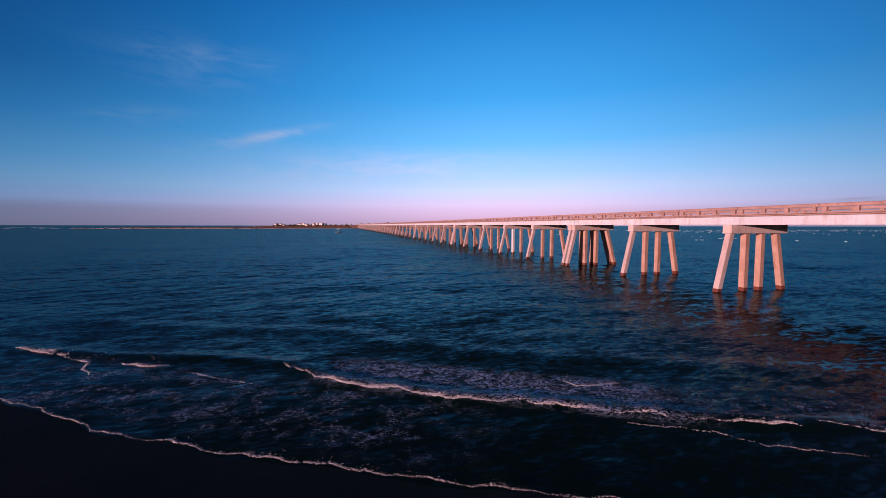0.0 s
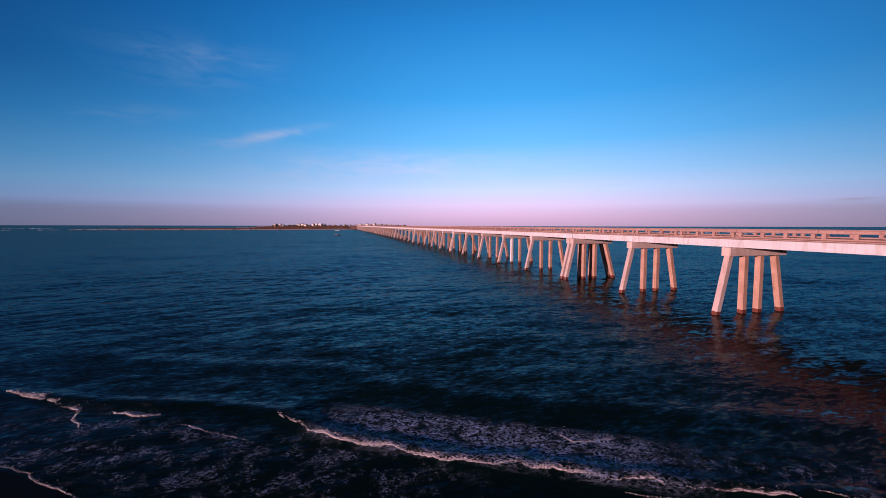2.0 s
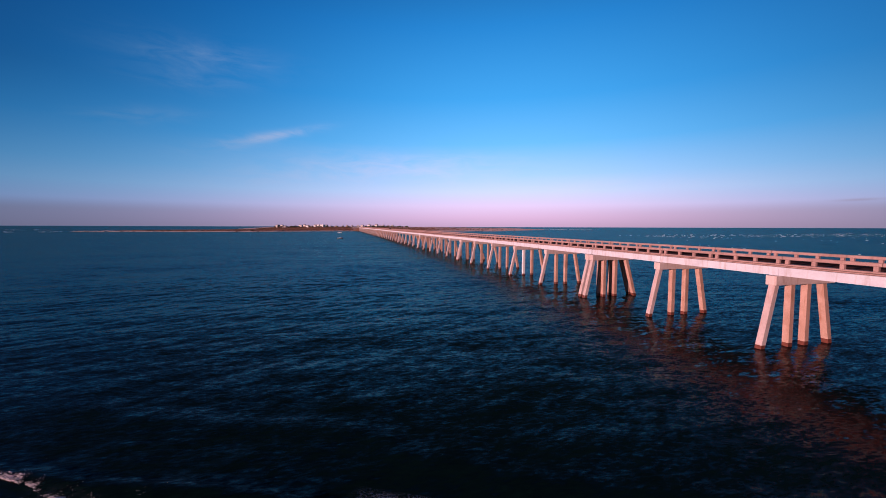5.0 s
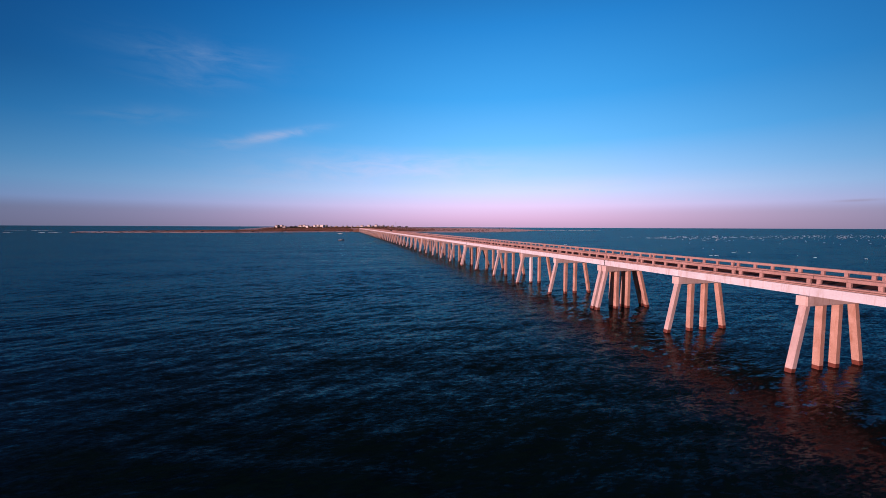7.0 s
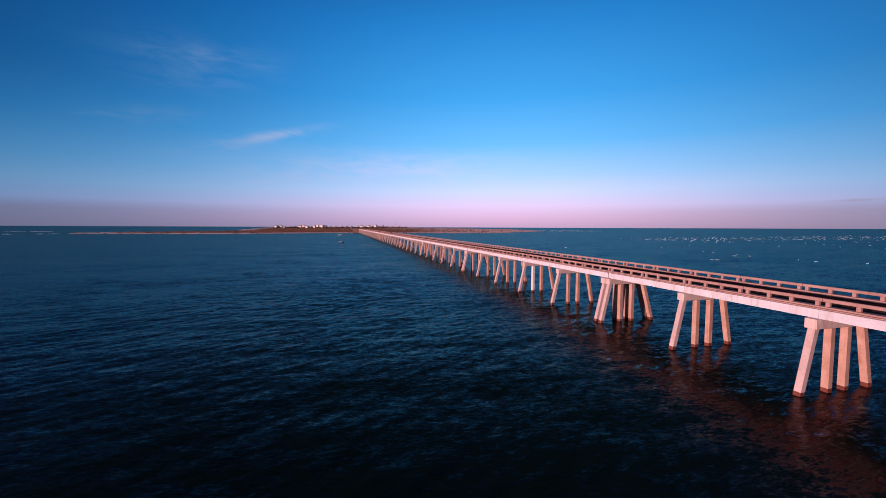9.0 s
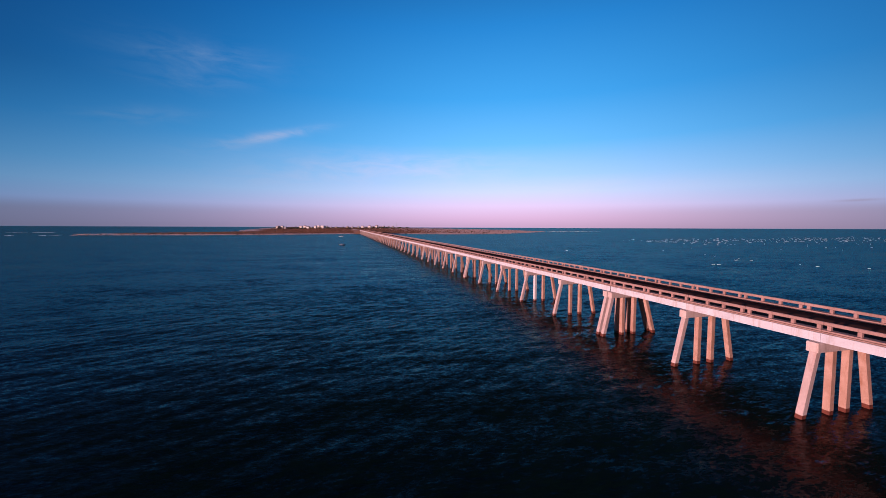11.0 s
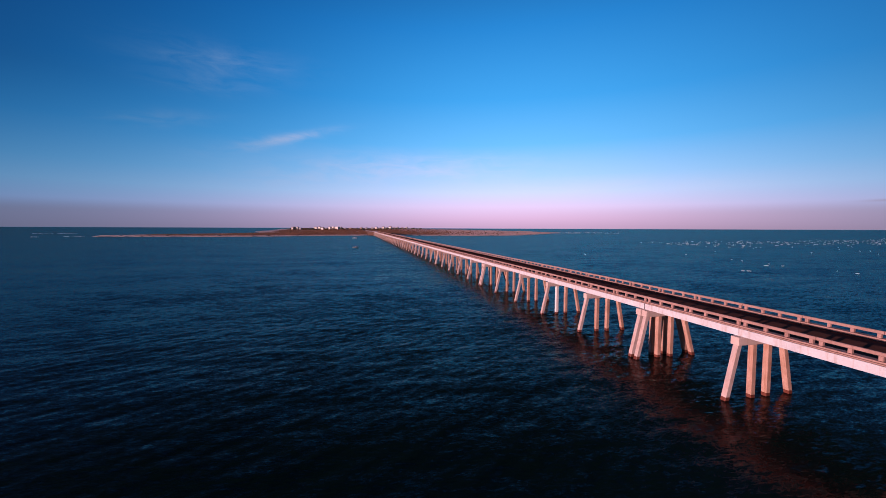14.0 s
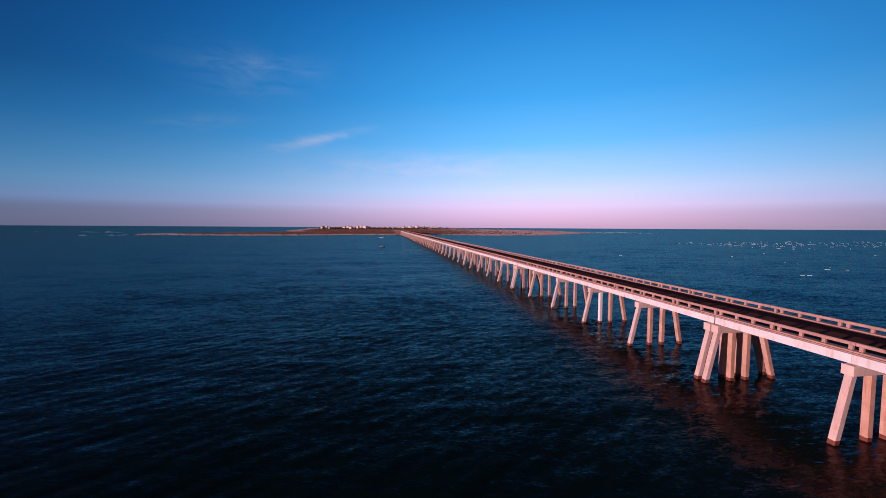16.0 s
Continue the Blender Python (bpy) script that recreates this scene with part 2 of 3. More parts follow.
def lace_material(name, scale, low, high, thin, wide):
    m, n, s = material(name)
    p = world_place(n)
    flat = n.add("ShaderNodeMapping", {0: p, "Rotation": (0, 0, radians(28)), "Scale": (0.6, 1.0, 1.0)}).outputs[0]
    thread = None
    for k, shift in ((1.0, 0.0), (1.9, 7.0)):
        web = n.noise(n.add("ShaderNodeMapping", {0: flat, "Location": (shift, shift, 0)}).outputs[0], scale * k, 3, 0.6, 1.2)
        web = n.add("ShaderNodeMapRange", {0: n.math("ABSOLUTE", n.math("SUBTRACT", web, 0.5)), 1: thin, 2: wide, 3: 1.0, 4: 0.0}).outputs[0]
        thread = web if thread is None else n.math("MAXIMUM", thread, web)
    clump = n.add("ShaderNodeMapRange", {0: n.noise(p, 0.9, 6, 0.7), 1: low, 2: high, 3: 0.0, 4: 1.0}).outputs[0]
    torn = n.add("ShaderNodeMapRange", {0: n.noise(p, 5.0, 4, 0.7), 1: 0.36, 2: 0.52, 3: 0.15, 4: 1.0}).outputs[0]
    g = n.add("ShaderNodeSeparateXYZ", {0: n.add("ShaderNodeTexCoord").outputs["Generated"]})
    fade = None
    for o in g.outputs[:2]:
        e = n.math("MINIMUM", n.math("MULTIPLY", n.math("MULTIPLY", o, n.math("SUBTRACT", 1.0, o)), 6.0), 1.0)
        fade = e if fade is None else n.math("MULTIPLY", fade, e)
    put(n, s, Base_Color=(0.55, 0.70, 1.0, 1), Roughness=0.8, Specular_IOR_Level=0.1,
        Alpha=n.math("MULTIPLY", n.math("MULTIPLY", n.math("MULTIPLY", thread, clump), torn), fade))
    return m


WHITECAP, n, s = material("white_water")
p = world_place(n)
bub = n.noise(p, 3.0, 5, 0.7)
put(n, s, Base_Color=n.ramp(bub, [(0.3, (0.40, 0.54, 0.64)), (0.62, (0.62, 0.82, 0.94))]), Roughness=0.85, Normal=bump(n, bub, 0.8, 0.1))

LACE_THICK = lace_material("thick_lace_foam", 2.3, 0.38, 0.52, 0.014, 0.030)
LACE_THIN = lace_material("thin_lace_foam", 2.6, 0.48, 0.64, 0.006, 0.015)


# ---- mesh helpers ----
def link_mesh(name, verts, faces, mat, parent=None, smooth=False):
    me = bpy.data.meshes.new(name)
    me.from_pydata([tuple(v) for v in verts], [], faces)
    me.materials.append(mat)
    if smooth:
        me.polygons.foreach_set("use_smooth", [True] * len(me.polygons))
    me.update()
    ob = new(name, me)
    ob.parent = parent
    return ob


def part(name, bm, mat, parent, label="", smooth=False):
    me = bpy.data.meshes.new(name)
    bm.to_mesh(me)
    bm.free()
    me.materials.append(mat)
    if smooth:
        me.polygons.foreach_set("use_smooth", [True] * len(me.polygons))
    ob = new(name, me)
    ob.parent = parent
    return tagged(ob, label)


def share(name, me, parent, x=0, y=0, z=0):
    ob = new(name, me)
    ob.parent, ob.location = parent, (x, y, z)
    return ob


def box(bm, x0, x1, y0, y1, z0, z1, bevel=0.0):
    c = [bm.verts.new((x, y, z)) for z in (z0, z1) for y in (y0, y1) for x in (x0, x1)]
    fs = [bm.faces.new([c[i] for i in q]) for q in ((0, 2, 3, 1), (4, 5, 7, 6), (0, 1, 5, 4), (1, 3, 7, 5), (3, 2, 6, 7), (2, 0, 4, 6))]
    if bevel:
        es = list({e for f in fs for e in f.edges})
        bmesh.ops.bevel(bm, geom=es, offset=bevel, segments=1, affect="EDGES")


def prism(bm, outline, y0, y1):
    """A closed outline in x and z, drawn out along y."""
    a = [bm.verts.new((x, y0, z)) for x, z in outline]
    b = [bm.verts.new((x, y1, z)) for x, z in outline]
    k = len(outline)
    bm.faces.new(a)
    bm.faces.new(b[::-1])
    for i in range(k):
        bm.faces.new((a[(i + 1) % k], a[i], b[i], b[(i + 1) % k]))


def boxed(*boxes, bevel=0.0):
    bm = bmesh.new()
    for b in boxes:
        box(bm, *b, bevel)
    bmesh.ops.recalc_face_normals(bm, faces=bm.faces)
    return bm


# ---- the sea and the shores ----
SHORE = Vector((-44.1, -51.07, 0))
ALONG, SEAWARD = Vector((0.88, -0.475, 0)).normalized(), Vector((0.475, 0.88, 0)).normalized()


def shore_xy(s, v):
    q = SHORE + ALONG * s + SEAWARD * v
    return q.x, q.y


SWASH_S = (-60, -22, -11.9, -9.9, -7.9, -6.2, -5.7, -4.0, -2.6, -1.3, 0.1, 1.0, 2.5, 6.5, 11.0, 15.0, 60)
SWASH_V = (9.0, 3.0, 1.48, 1.28, 0.93, 0.71, 0.50, 0.51, 0.62, 0.51, 0.43, 0.57, 0.63, 0.75, 1.05, 1.6, 9.0)
CREST_S = (-60, -19.5, -14.0, -8.0, -3.2, -1.1, -0.7, 0.8, 3.6, 6.2, 7.4, 9.1, 9.6, 11.1, 12.6, 14.2, 15.5, 16.8, 18.9, 20.5, 60)
CREST_V = (6.2, 6.3, 6.5, 7.6, 7.9, 7.1, 6.8, 6.35, 6.24, 5.95, 6.10, 6.55, 6.22, 6.50, 6.33, 6.72, 6.45, 6.70, 6.75, 7.1, 7.5)


def swash(s):
    return np.interp(s, SWASH_S, SWASH_V) + 0.05 * np.sin(s * 2.3)


def breaker(s):
    return float(np.interp(s, CREST_S, CREST_V)) + 0.05 * math.sin(s * 2.1) + 0.04 * math.sin(s * 3.7 + 1)


def through_points(*sv):
    """A line along the shore through points (s, v)."""
    return lambda s: float(np.interp(s, [p[0] for p in sv], [p[1] for p in sv]))


def steps(dense0, dense1, step, far0, far1, grow):
    mid = list(np.arange(dense0, dense1, step))
    up, d = [dense1], step
    while up[-1] < far1:
        d *= grow
        up.append(up[-1] + d)
    down, d = [dense0 - step], step
    while down[-1] > far0:
        d *= grow
        down.append(down[-1] - d)
    return np.array(down[::-1] + mid + up)


def grid_mesh(name, xs, ys, zfun, mat):
    gx, gy = np.meshgrid(xs, ys)
    gz = zfun(gx, gy)
    w, h = len(xs), len(ys)
    idx = np.arange(w * h).reshape(h, w)
    faces = np.stack([idx[:-1, :-1], idx[:-1, 1:], idx[1:, 1:], idx[1:, :-1]], -1).reshape(-1, 4)
    return link_mesh(name, np.stack([gx, gy, gz], -1).reshape(-1, 3).tolist(), faces.tolist(), mat, smooth=True)


def sea_height(x, y):
    fade = np.clip(1.0 - np.maximum(np.maximum(x - 40, -90 - x), y - 40) / 60, 0, 1)
    a = math.radians(-64)
    z = np.zeros_like(x)
    rng = np.random.RandomState(4)
    for i in range(14):
        lam = 1.8 * 1.22 ** i
        th = a + math.pi + rng.normal(0, 0.5)
        z += 0.0085 * lam ** 0.2 * np.sin((x * math.cos(th) + y * math.sin(th)) * 2 * math.pi / lam + rng.uniform(0, 6.28))
    s = (x - SHORE.x) * ALONG.x + (y - SHORE.y) * ALONG.y
    v = (x - SHORE.x) * SEAWARD.x + (y - SHORE.y) * SEAWARD.y
    near = np.exp(-((v - 8) / 12) ** 2)
    z *= fade * (1 - 0.6 * near) * np.clip((v - 0.5) / 6, 0.08, 1)
    b = np.interp(s, CREST_S, CREST_V)
    z += 0.16 * np.exp(-((v - b - 0.35) / 0.5) ** 2) * np.exp(-(s / 34) ** 4)
    z += 0.10 * np.exp(-((v - b - 6.5) / 1.1) ** 2) * np.exp(-(s / 40) ** 4)
    return z


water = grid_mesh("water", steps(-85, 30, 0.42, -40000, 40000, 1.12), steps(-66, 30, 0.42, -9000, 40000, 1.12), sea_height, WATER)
tagged(water, "dark blue choppy sea water of a wide inlet", "water", kind="structure")


def beach_height(x, y):
    s = (x - SHORE.x) * ALONG.x + (y - SHORE.y) * ALONG.y
    v = (x - SHORE.x) * SEAWARD.x + (y - SHORE.y) * SEAWARD.y
    up = swash(s) - v
    return np.clip(np.where(up > 0, 0.08 * up, 0.09 * up), -2.5, 1.6) + 0.015 * np.sin(x * 0.7) * np.sin(y * 0.9)


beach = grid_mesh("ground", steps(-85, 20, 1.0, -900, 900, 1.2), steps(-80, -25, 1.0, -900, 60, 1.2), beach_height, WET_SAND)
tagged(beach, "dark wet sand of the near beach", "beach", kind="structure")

# the far island: a low spit with dunes, grass and a sandy point
COAST = [(-550, 890), (-525, 828), (-498, 768), (-447, 769), (-355, 762), (-214, 772), (-6, 860), (60, 845), (130, 822), (215, 792), (345, 835), (480, 985), (640, 1165),
         (690, 1260), (660, 1500), (640, 2200), (560, 3200), (420, 4300), (-650, 4300), (-560, 3000), (-450, 2000), (-400, 1500), (-330, 1260), (-430, 1060), (-520, 965)]


def coast_distance(px, py):
    """Signed distance to the coast, positive on land."""
    best = np.full(px.shape, 1e9)
    inside = np.zeros(px.shape, bool)
    k = len(COAST)
    for i in range(k):
        (ax, ay), (bx, by) = COAST[i], COAST[(i + 1) % k]
        dx, dy = bx - ax, by - ay
        t = np.clip(((px - ax) * dx + (py - ay) * dy) / (dx * dx + dy * dy), 0, 1)
        best = np.minimum(best, np.hypot(px - ax - t * dx, py - ay - t * dy))
        if ay != by:
            inside ^= ((ay > py) != (by > py)) & (px < dx * (py - ay) / dy + ax)
    return np.where(inside, best, -best)


def wobble(x, y):
    return 10 * np.sin(x * 0.021 + 1) * np.sin(y * 0.017) + 5 * np.sin(x * 0.057) * np.sin(y * 0.049 + 2) + 3 * np.sin(x * 0.13 + y * 0.11)


def land_height(x, y):
    d = coast_distance(x, y) + 0.6 * wobble(x, y)
    base = np.clip(np.where(d > 0, d * 0.013, d * 0.03), -2.0, 1.0)
    dune = np.clip((d - 62) / 40, 0, 1) * (1.3 + 0.8 * np.sin(x * 0.031) * np.sin(y * 0.027 + 1) + 0.5 * np.sin(x * 0.083 + 2) * np.sin(y * 0.071))
    hummock = np.clip((d - 12) / 30, 0, 1) * (0.55 * np.sin(x * 0.19 + 3 * np.sin(y * 0.05)) * np.sin(y * 0.17 + 2 * np.sin(x * 0.04))) * (1 - 0.85 * np.clip((x - 110) / 120, 0, 1))
    ridge = np.clip((x - 110) / 160, 0, 1) * (np.clip(d / 140, 0, 1) * 2.6 + np.clip(d / 30, 0, 1) * 0.3 * np.sin(y * 0.035 + x * 0.05))
    flat = 1 - 0.6 * np.clip((-150 - x) / 150, 0, 1)
    return base + flat * np.maximum(dune + hummock, 0) + ridge


lx = np.concatenate([np.arange(-820, 780, 9.0)])
ly = np.concatenate([np.arange(720, 1400, 7.0), np.arange(1400, 2400, 25.0), np.arange(2400, 4420, 60.0)])
land = grid_mesh("ground_island", lx, ly, land_height, LAND)
tagged(land, "low island with brown dune grass and a pale sandy beach", "island", kind="structure")


def ground_z(x, y):
    return float(land_height(np.array([float(x)]), np.array([float(y)]))[0])


# ---- the bridge ----
SPAN = 15.24
FIRST, LAST = -5, 57
DECK_L, DECK_R = 1.80, 12.10
CAP_Z0, CAP_Z1 = 6.49, 7.45
FASCIA_Z0, ROAD_Z, CURB_Z = 7.46, 8.28, 8.32
KERB_Z0, KERB_Z1 = 8.37, 8.66
RAIL_Z0, RAIL_Z1 = 9.08, 9.41

bridge = tagged(new("bridge"), "long low concrete road bridge on battered piles across the inlet", "bridge")


def pile_mesh(name, dx, mat):
    """A square pile with chamfered edges, its top at the origin's height and its foot dx aside; wet and dark near the water."""
    bm = bmesh.new()
    h, c = 0.325, 0.06
    ring = [(-h, -h + c), (-h + c, -h), (h - c, -h), (h, -h + c), (h, h - c), (h - c, h), (-h + c, h), (-h, h - c)]
    levels = [(CAP_Z0 + 0.05, 0), (0.42, 0), (0.42, 1), (-3.0, 1)]
    rings = []
    for z, _ in levels:
        f = 1 - z / CAP_Z0
        rings.append([bm.verts.new((x + dx * f, y, z)) for x, y in ring])
    for a, b, m in ((0, 1, 0), (2, 3, 1)):
        for i in range(8):
            bm.faces.new((rings[a][i], rings[a][(i + 1) % 8], rings[b][(i + 1) % 8], rings[b][i])).material_index = m
    bmesh.ops.recalc_face_normals(bm, faces=bm.faces)
    me = bpy.data.meshes.new(name)
    bm.to_mesh(me)
    bm.free()
    me.materials.append(mat)
    me.materials.append(WET)
    return me


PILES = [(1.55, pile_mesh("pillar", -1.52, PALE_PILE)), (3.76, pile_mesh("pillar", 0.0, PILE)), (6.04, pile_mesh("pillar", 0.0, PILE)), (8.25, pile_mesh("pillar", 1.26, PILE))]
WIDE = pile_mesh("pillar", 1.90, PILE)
FRESH = pile_mesh("pillar", 0.0, WHITE_PILE)

bm = boxed((1.10, 9.40, -0.52, 0.52, CAP_Z0, CAP_Z1), bevel=0.03)
cap_me = bpy.data.meshes.new("bent_cap")
bm.to_mesh(cap_me)
bm.free()
cap_me.materials.append(CAP_CONCRETE)


def bent(y, wide=False, fresh=False):
    cap = share("bent", cap_me, bridge, 0, y, 0)
    for i, (x, me) in enumerate(PILES):
        me = WIDE if wide and i == 3 else FRESH if fresh and i == 1 else me
        p = share("pillar", me, cap, x, 0, 0)
        if me is FRESH:
            tagged(p, "clean white replacement pillar")


BENT_SHIFT = {-2: 0.22, -1: -0.18, 1: -0.20}
for k in range(FIRST, LAST + 1):
    if k % 5 == 0:
        bent(k * SPAN - 0.72, wide=True)
        bent(k * SPAN + 0.52, wide=True)
    else:
        bent(k * SPAN + BENT_SHIFT.get(k, 0.0), fresh=(k == 2))

# one span of deck: edge beams, slab with inner girders, kerbs
def span_mesh(gap):
    bm = bmesh.new()
    y0, y1 = gap / 2, SPAN - gap / 2
    w = DECK_R - DECK_L
    prism(bm, [(0, FASCIA_Z0), (0.34, FASCIA_Z0), (0.42, 8.1), (w - 0.42, 8.1), (w - 0.34, FASCIA_Z0), (w, FASCIA_Z0), (w, CURB_Z - 0.04), (w - 0.04, CURB_Z), (w - 0.84, CURB_Z), (w - 0.88, ROAD_Z),
               (0.88, ROAD_Z), (0.84, CURB_Z), (0.04, CURB_Z), (0, CURB_Z - 0.04)], y0, y1)
    for gx in (2.4, 4.4, 6.4, 8.2):
        prism(bm, [(gx - 0.2, FASCIA_Z0), (gx + 0.2, FASCIA_Z0), (gx + 0.25, 8.12), (gx - 0.25, 8.12)], y0, y1)
    bmesh.ops.recalc_face_normals(bm, faces=bm.faces)
    me = bpy.data.meshes.new("deck_span")
    bm.to_mesh(me)
    bm.free()
    me.materials.append(CONCRETE)
    return me


def mesh_of(name, bm, mat):
    me = bpy.data.meshes.new(name)
    bm.to_mesh(me)
    bm.free()
    me.materials.append(mat)
    return me


span_me = span_mesh(0.03)
road_me = mesh_of("road_surface", boxed((0.90, DECK_R - DECK_L - 0.90, 0.0, SPAN, ROAD_Z + 0.004, ROAD_Z + 0.05)), ASPHALT)
HALF = SPAN / 2
bm = bmesh.new()
prism(bm, [(-0.15, RAIL_Z0 + 0.05), (-0.10, RAIL_Z0), (0.10, RAIL_Z0), (0.15, RAIL_Z0 + 0.05), (0.15, RAIL_Z1 - 0.06), (0.09, RAIL_Z1), (-0.09, RAIL_Z1), (-0.15, RAIL_Z1 - 0.06)], 0.03, HALF - 0.03)
bmesh.ops.recalc_face_normals(bm, faces=bm.faces)
rail_me = mesh_of("rail", bm, RAIL_CONCRETE)
post_me = mesh_of("post", boxed((-0.14, 0.14, -0.17, 0.17, KERB_Z1 - 0.01, RAIL_Z0 + 0.01), bevel=0.02), RAIL_CONCRETE)
kerb_me = mesh_of("kerb", boxed((-0.44, 0.42, 0.02, SPAN - 0.02, KERB_Z0, 8.46), (-0.39, 0.44, 0.02, SPAN - 0.02, 8.52, KERB_Z1), bevel=0.015), RAIL_CONCRETE)
# inset strips, coloured dark where the frontal sun casts no shadow
bed_me = mesh_of("kerb_bed", boxed((-0.34, 0.38, 0.0, SPAN, CURB_Z - 0.03, KERB_Z0 + 0.01), (-0.33, 0.40, 0.0, SPAN, 8.45, 8.53)), GROOVE_SHADE)
POST_AT = [0.42, 2.72, HALF - 2.72, HALF - 0.42]
RAIL_X = (DECK_L + 0.50, DECK_R - 0.50)

for k in range(FIRST, LAST):
    sp = share("deck_span", span_me, bridge, DECK_L, k * SPAN, 0)
    tagged(share("road_surface", road_me, sp, 0, 0, 0), "dark worn asphalt roadway")
    for x in RAIL_X:
        share("kerb", kerb_me, sp, x - DECK_L, 0, 0)
        tagged(share("kerb_bed", bed_me, sp, x - DECK_L, 0, 0), "joint and groove of the kerb, shade put into its dark colour")
        for half in (0, HALF):
            share("rail", rail_me, sp, x - DECK_L, half, 0)
            if k <= 14:
                for y in POST_AT:
                    share("post", post_me, sp, x - DECK_L, half + y, 0)

seal_me = mesh_of("joint_seal", boxed((-0.012, 0.03, -0.07, 0.07, FASCIA_Z0 - 0.10, CURB_Z + 0.006)), RUBBER)
for k in range(FIRST + 5, LAST, 5):
    tagged(share("joint_seal", seal_me, bridge, DECK_L, k * SPAN, 0), "dark expansion joint seal")

verts, faces = [], []
base = [v.co.copy() for v in post_me.vertices]
polys = [list(pl.vertices) for pl in post_me.polygons]
for k in range(15, LAST):
    for x in RAIL_X:
        for half in (0, HALF):
            for y in POST_AT:
                o = len(verts)
                verts += [(v.x + x, v.y + k * SPAN + half + y, v.z) for v in base]
                faces += [[i + o for i in pl] for pl in polys]
tagged(link_mesh("far_posts", verts, faces, RAIL_CONCRETE, bridge), kind="stuff")

# approach road on the island
END = LAST * SPAN
bm = bmesh.new()
rows = []
for y, z in [(END - 26, -0.6), (END - 4, 8.25)] + [(END + i * 55, 8.25 - 0.35 * i) for i in range(1, 13)]:
    spread = 1.0 + 1.9 * max(z, 0.0)
    rows.append([bm.verts.new(q) for q in ((DECK_L - 1 - spread, y, -1.0), (DECK_L - 1, y, z), (DECK_R + 1, y, z), (DECK_R + 1 + spread, y, -1.0))])
for a, c in zip(rows, rows[1:]):
    for i in range(4):
        bm.faces.new((a[i], a[(i + 1) % 4], c[(i + 1) % 4], c[i]))
bm.faces.new(rows[0])
bm.faces.new(rows[-1][::-1])
bmesh.ops.recalc_face_normals(bm, faces=bm.faces)
approach = part("embankment", bm, DRY_GRASS, None)
tagged(approach, "grassy road embankment leading on from the bridge", "embankment", kind="structure")
bm = bmesh.new()
for i in range(12):
    box(bm, DECK_L, DECK_R, END + i * 55, END + (i + 1) * 55 - 0.01, 8.29 - 0.35 * i, 8.42 - 0.35 * i)
tagged(part("road", bm, CONCRETE, None), "pale road on the island", "road", kind="structure")

# ---- foam on the near shore ----
OCTA = [(1, 0, 0), (-1, 0, 0), (0, 1, 0), (0, -1, 0), (0, 0, 1), (0, 0, -1)]
OCTA_FACES = [(0, 2, 4), (2, 1, 4), (1, 3, 4), (3, 0, 4), (2, 0, 5), (1, 2, 5), (3, 1, 5), (0, 3, 5)]


def crest_foam(name, s0, s1, line, count, wide, trail, size, seed, gaps, lift, label):
    """Foam heaped along a line of the shore: thousands of small lumps, packed at the front and thinning out behind it."""
    rng = random.Random(seed)
    verts, faces = [], []
    for i in range(count):
        s = rng.uniform(s0, s1)
        f = (s - s0) / (s1 - s0)
        strength = min(1, 7 * f, 7 * (1 - f)) * (0.55 + 1.1 * noise.noise((s * 0.7, seed, 0.3)))
        if noise.noise((s * 0.45, seed, 9)) < gaps or rng.random() > strength + 0.25:
            continue
        v = line(s) + 0.12 * noise.noise((s * 1.6, seed, 5)) + 0.06 * noise.noise((s * 6, seed, 6))
        heap = rng.random() < 0.6
        off = abs(rng.gauss(0, wide)) if heap else rng.expovariate(1 / trail)
        x, y = shore_xy(s, v + off * (0.5 + strength))
        r = size * rng.uniform(0.35, 1.0) ** 1.5 * (1.0 if heap else 0.42) * (0.6 + 0.5 * strength)
        z = lift(x, y) + (rng.random() * wide * 0.6 * strength * math.exp(-(off / wide) ** 2) if heap else 0)
        long = rng.uniform(1.2, 2.6)
        o = len(verts)
        for a, c, d in OCTA:
            q = ALONG * (a * r * long) + SEAWARD * (c * r * rng.uniform(0.7, 1.2))
            verts.append((x + q.x, y + q.y, z + d * r * 0.6))
        faces += [tuple(k + o for k in t) for t in OCTA_FACES]
    return tagged(link_mesh(name, verts, faces, FOAM), label, "foam", kind="stuff")


def sea_z(x, y):
    return float(sea_height(np.array([x]), np.array([y]))[0])


def edge_z(x, y):
    return max(sea_z(x, y), float(beach_height(np.array([x]), np.array([y]))[0]))


BROKEN = "thin broken foam crest on the shallow water"
WHITE = "white foaming crest of a small breaking wave"
crest_foam("breaking_wave", -1.0, 9.4, breaker, 4600, 0.085, 0.26, 0.036, 1.3, -0.9, sea_z, WHITE)
crest_foam("breaking_wave", 9.2, 14.6, breaker, 1700, 0.08, 0.22, 0.034, 2.3, -0.7, sea_z, WHITE)
crest_foam("breaking_wave", 15.2, 19.0, breaker, 800, 0.06, 0.2, 0.032, 3.3, -0.6, sea_z, BROKEN)
for k, points in enumerate((((-20.3, 6.5), (-18.6, 6.29), (-16.9, 6.18)), ((-16.8, 6.3), (-14.7, 5.87), (-13.6, 5.82)), ((-13.0, 6.4), (-11.4, 6.0), (-9.9, 6.05), (-9.1, 6.4)))):
    crest_foam("breaking_wave", points[0][0], points[-1][0], through_points(*points), 1150, 0.12, 0.22, 0.045, 4.1 + k, -0.9, sea_z, BROKEN)
crest_foam("breaking_wave", -13.7, -11.7, through_points((-13.7, 5.8), (-13.0, 5.05), (-11.7, 4.5)), 330, 0.06, 0.12, 0.034, 8.1, -0.9, sea_z, BROKEN)
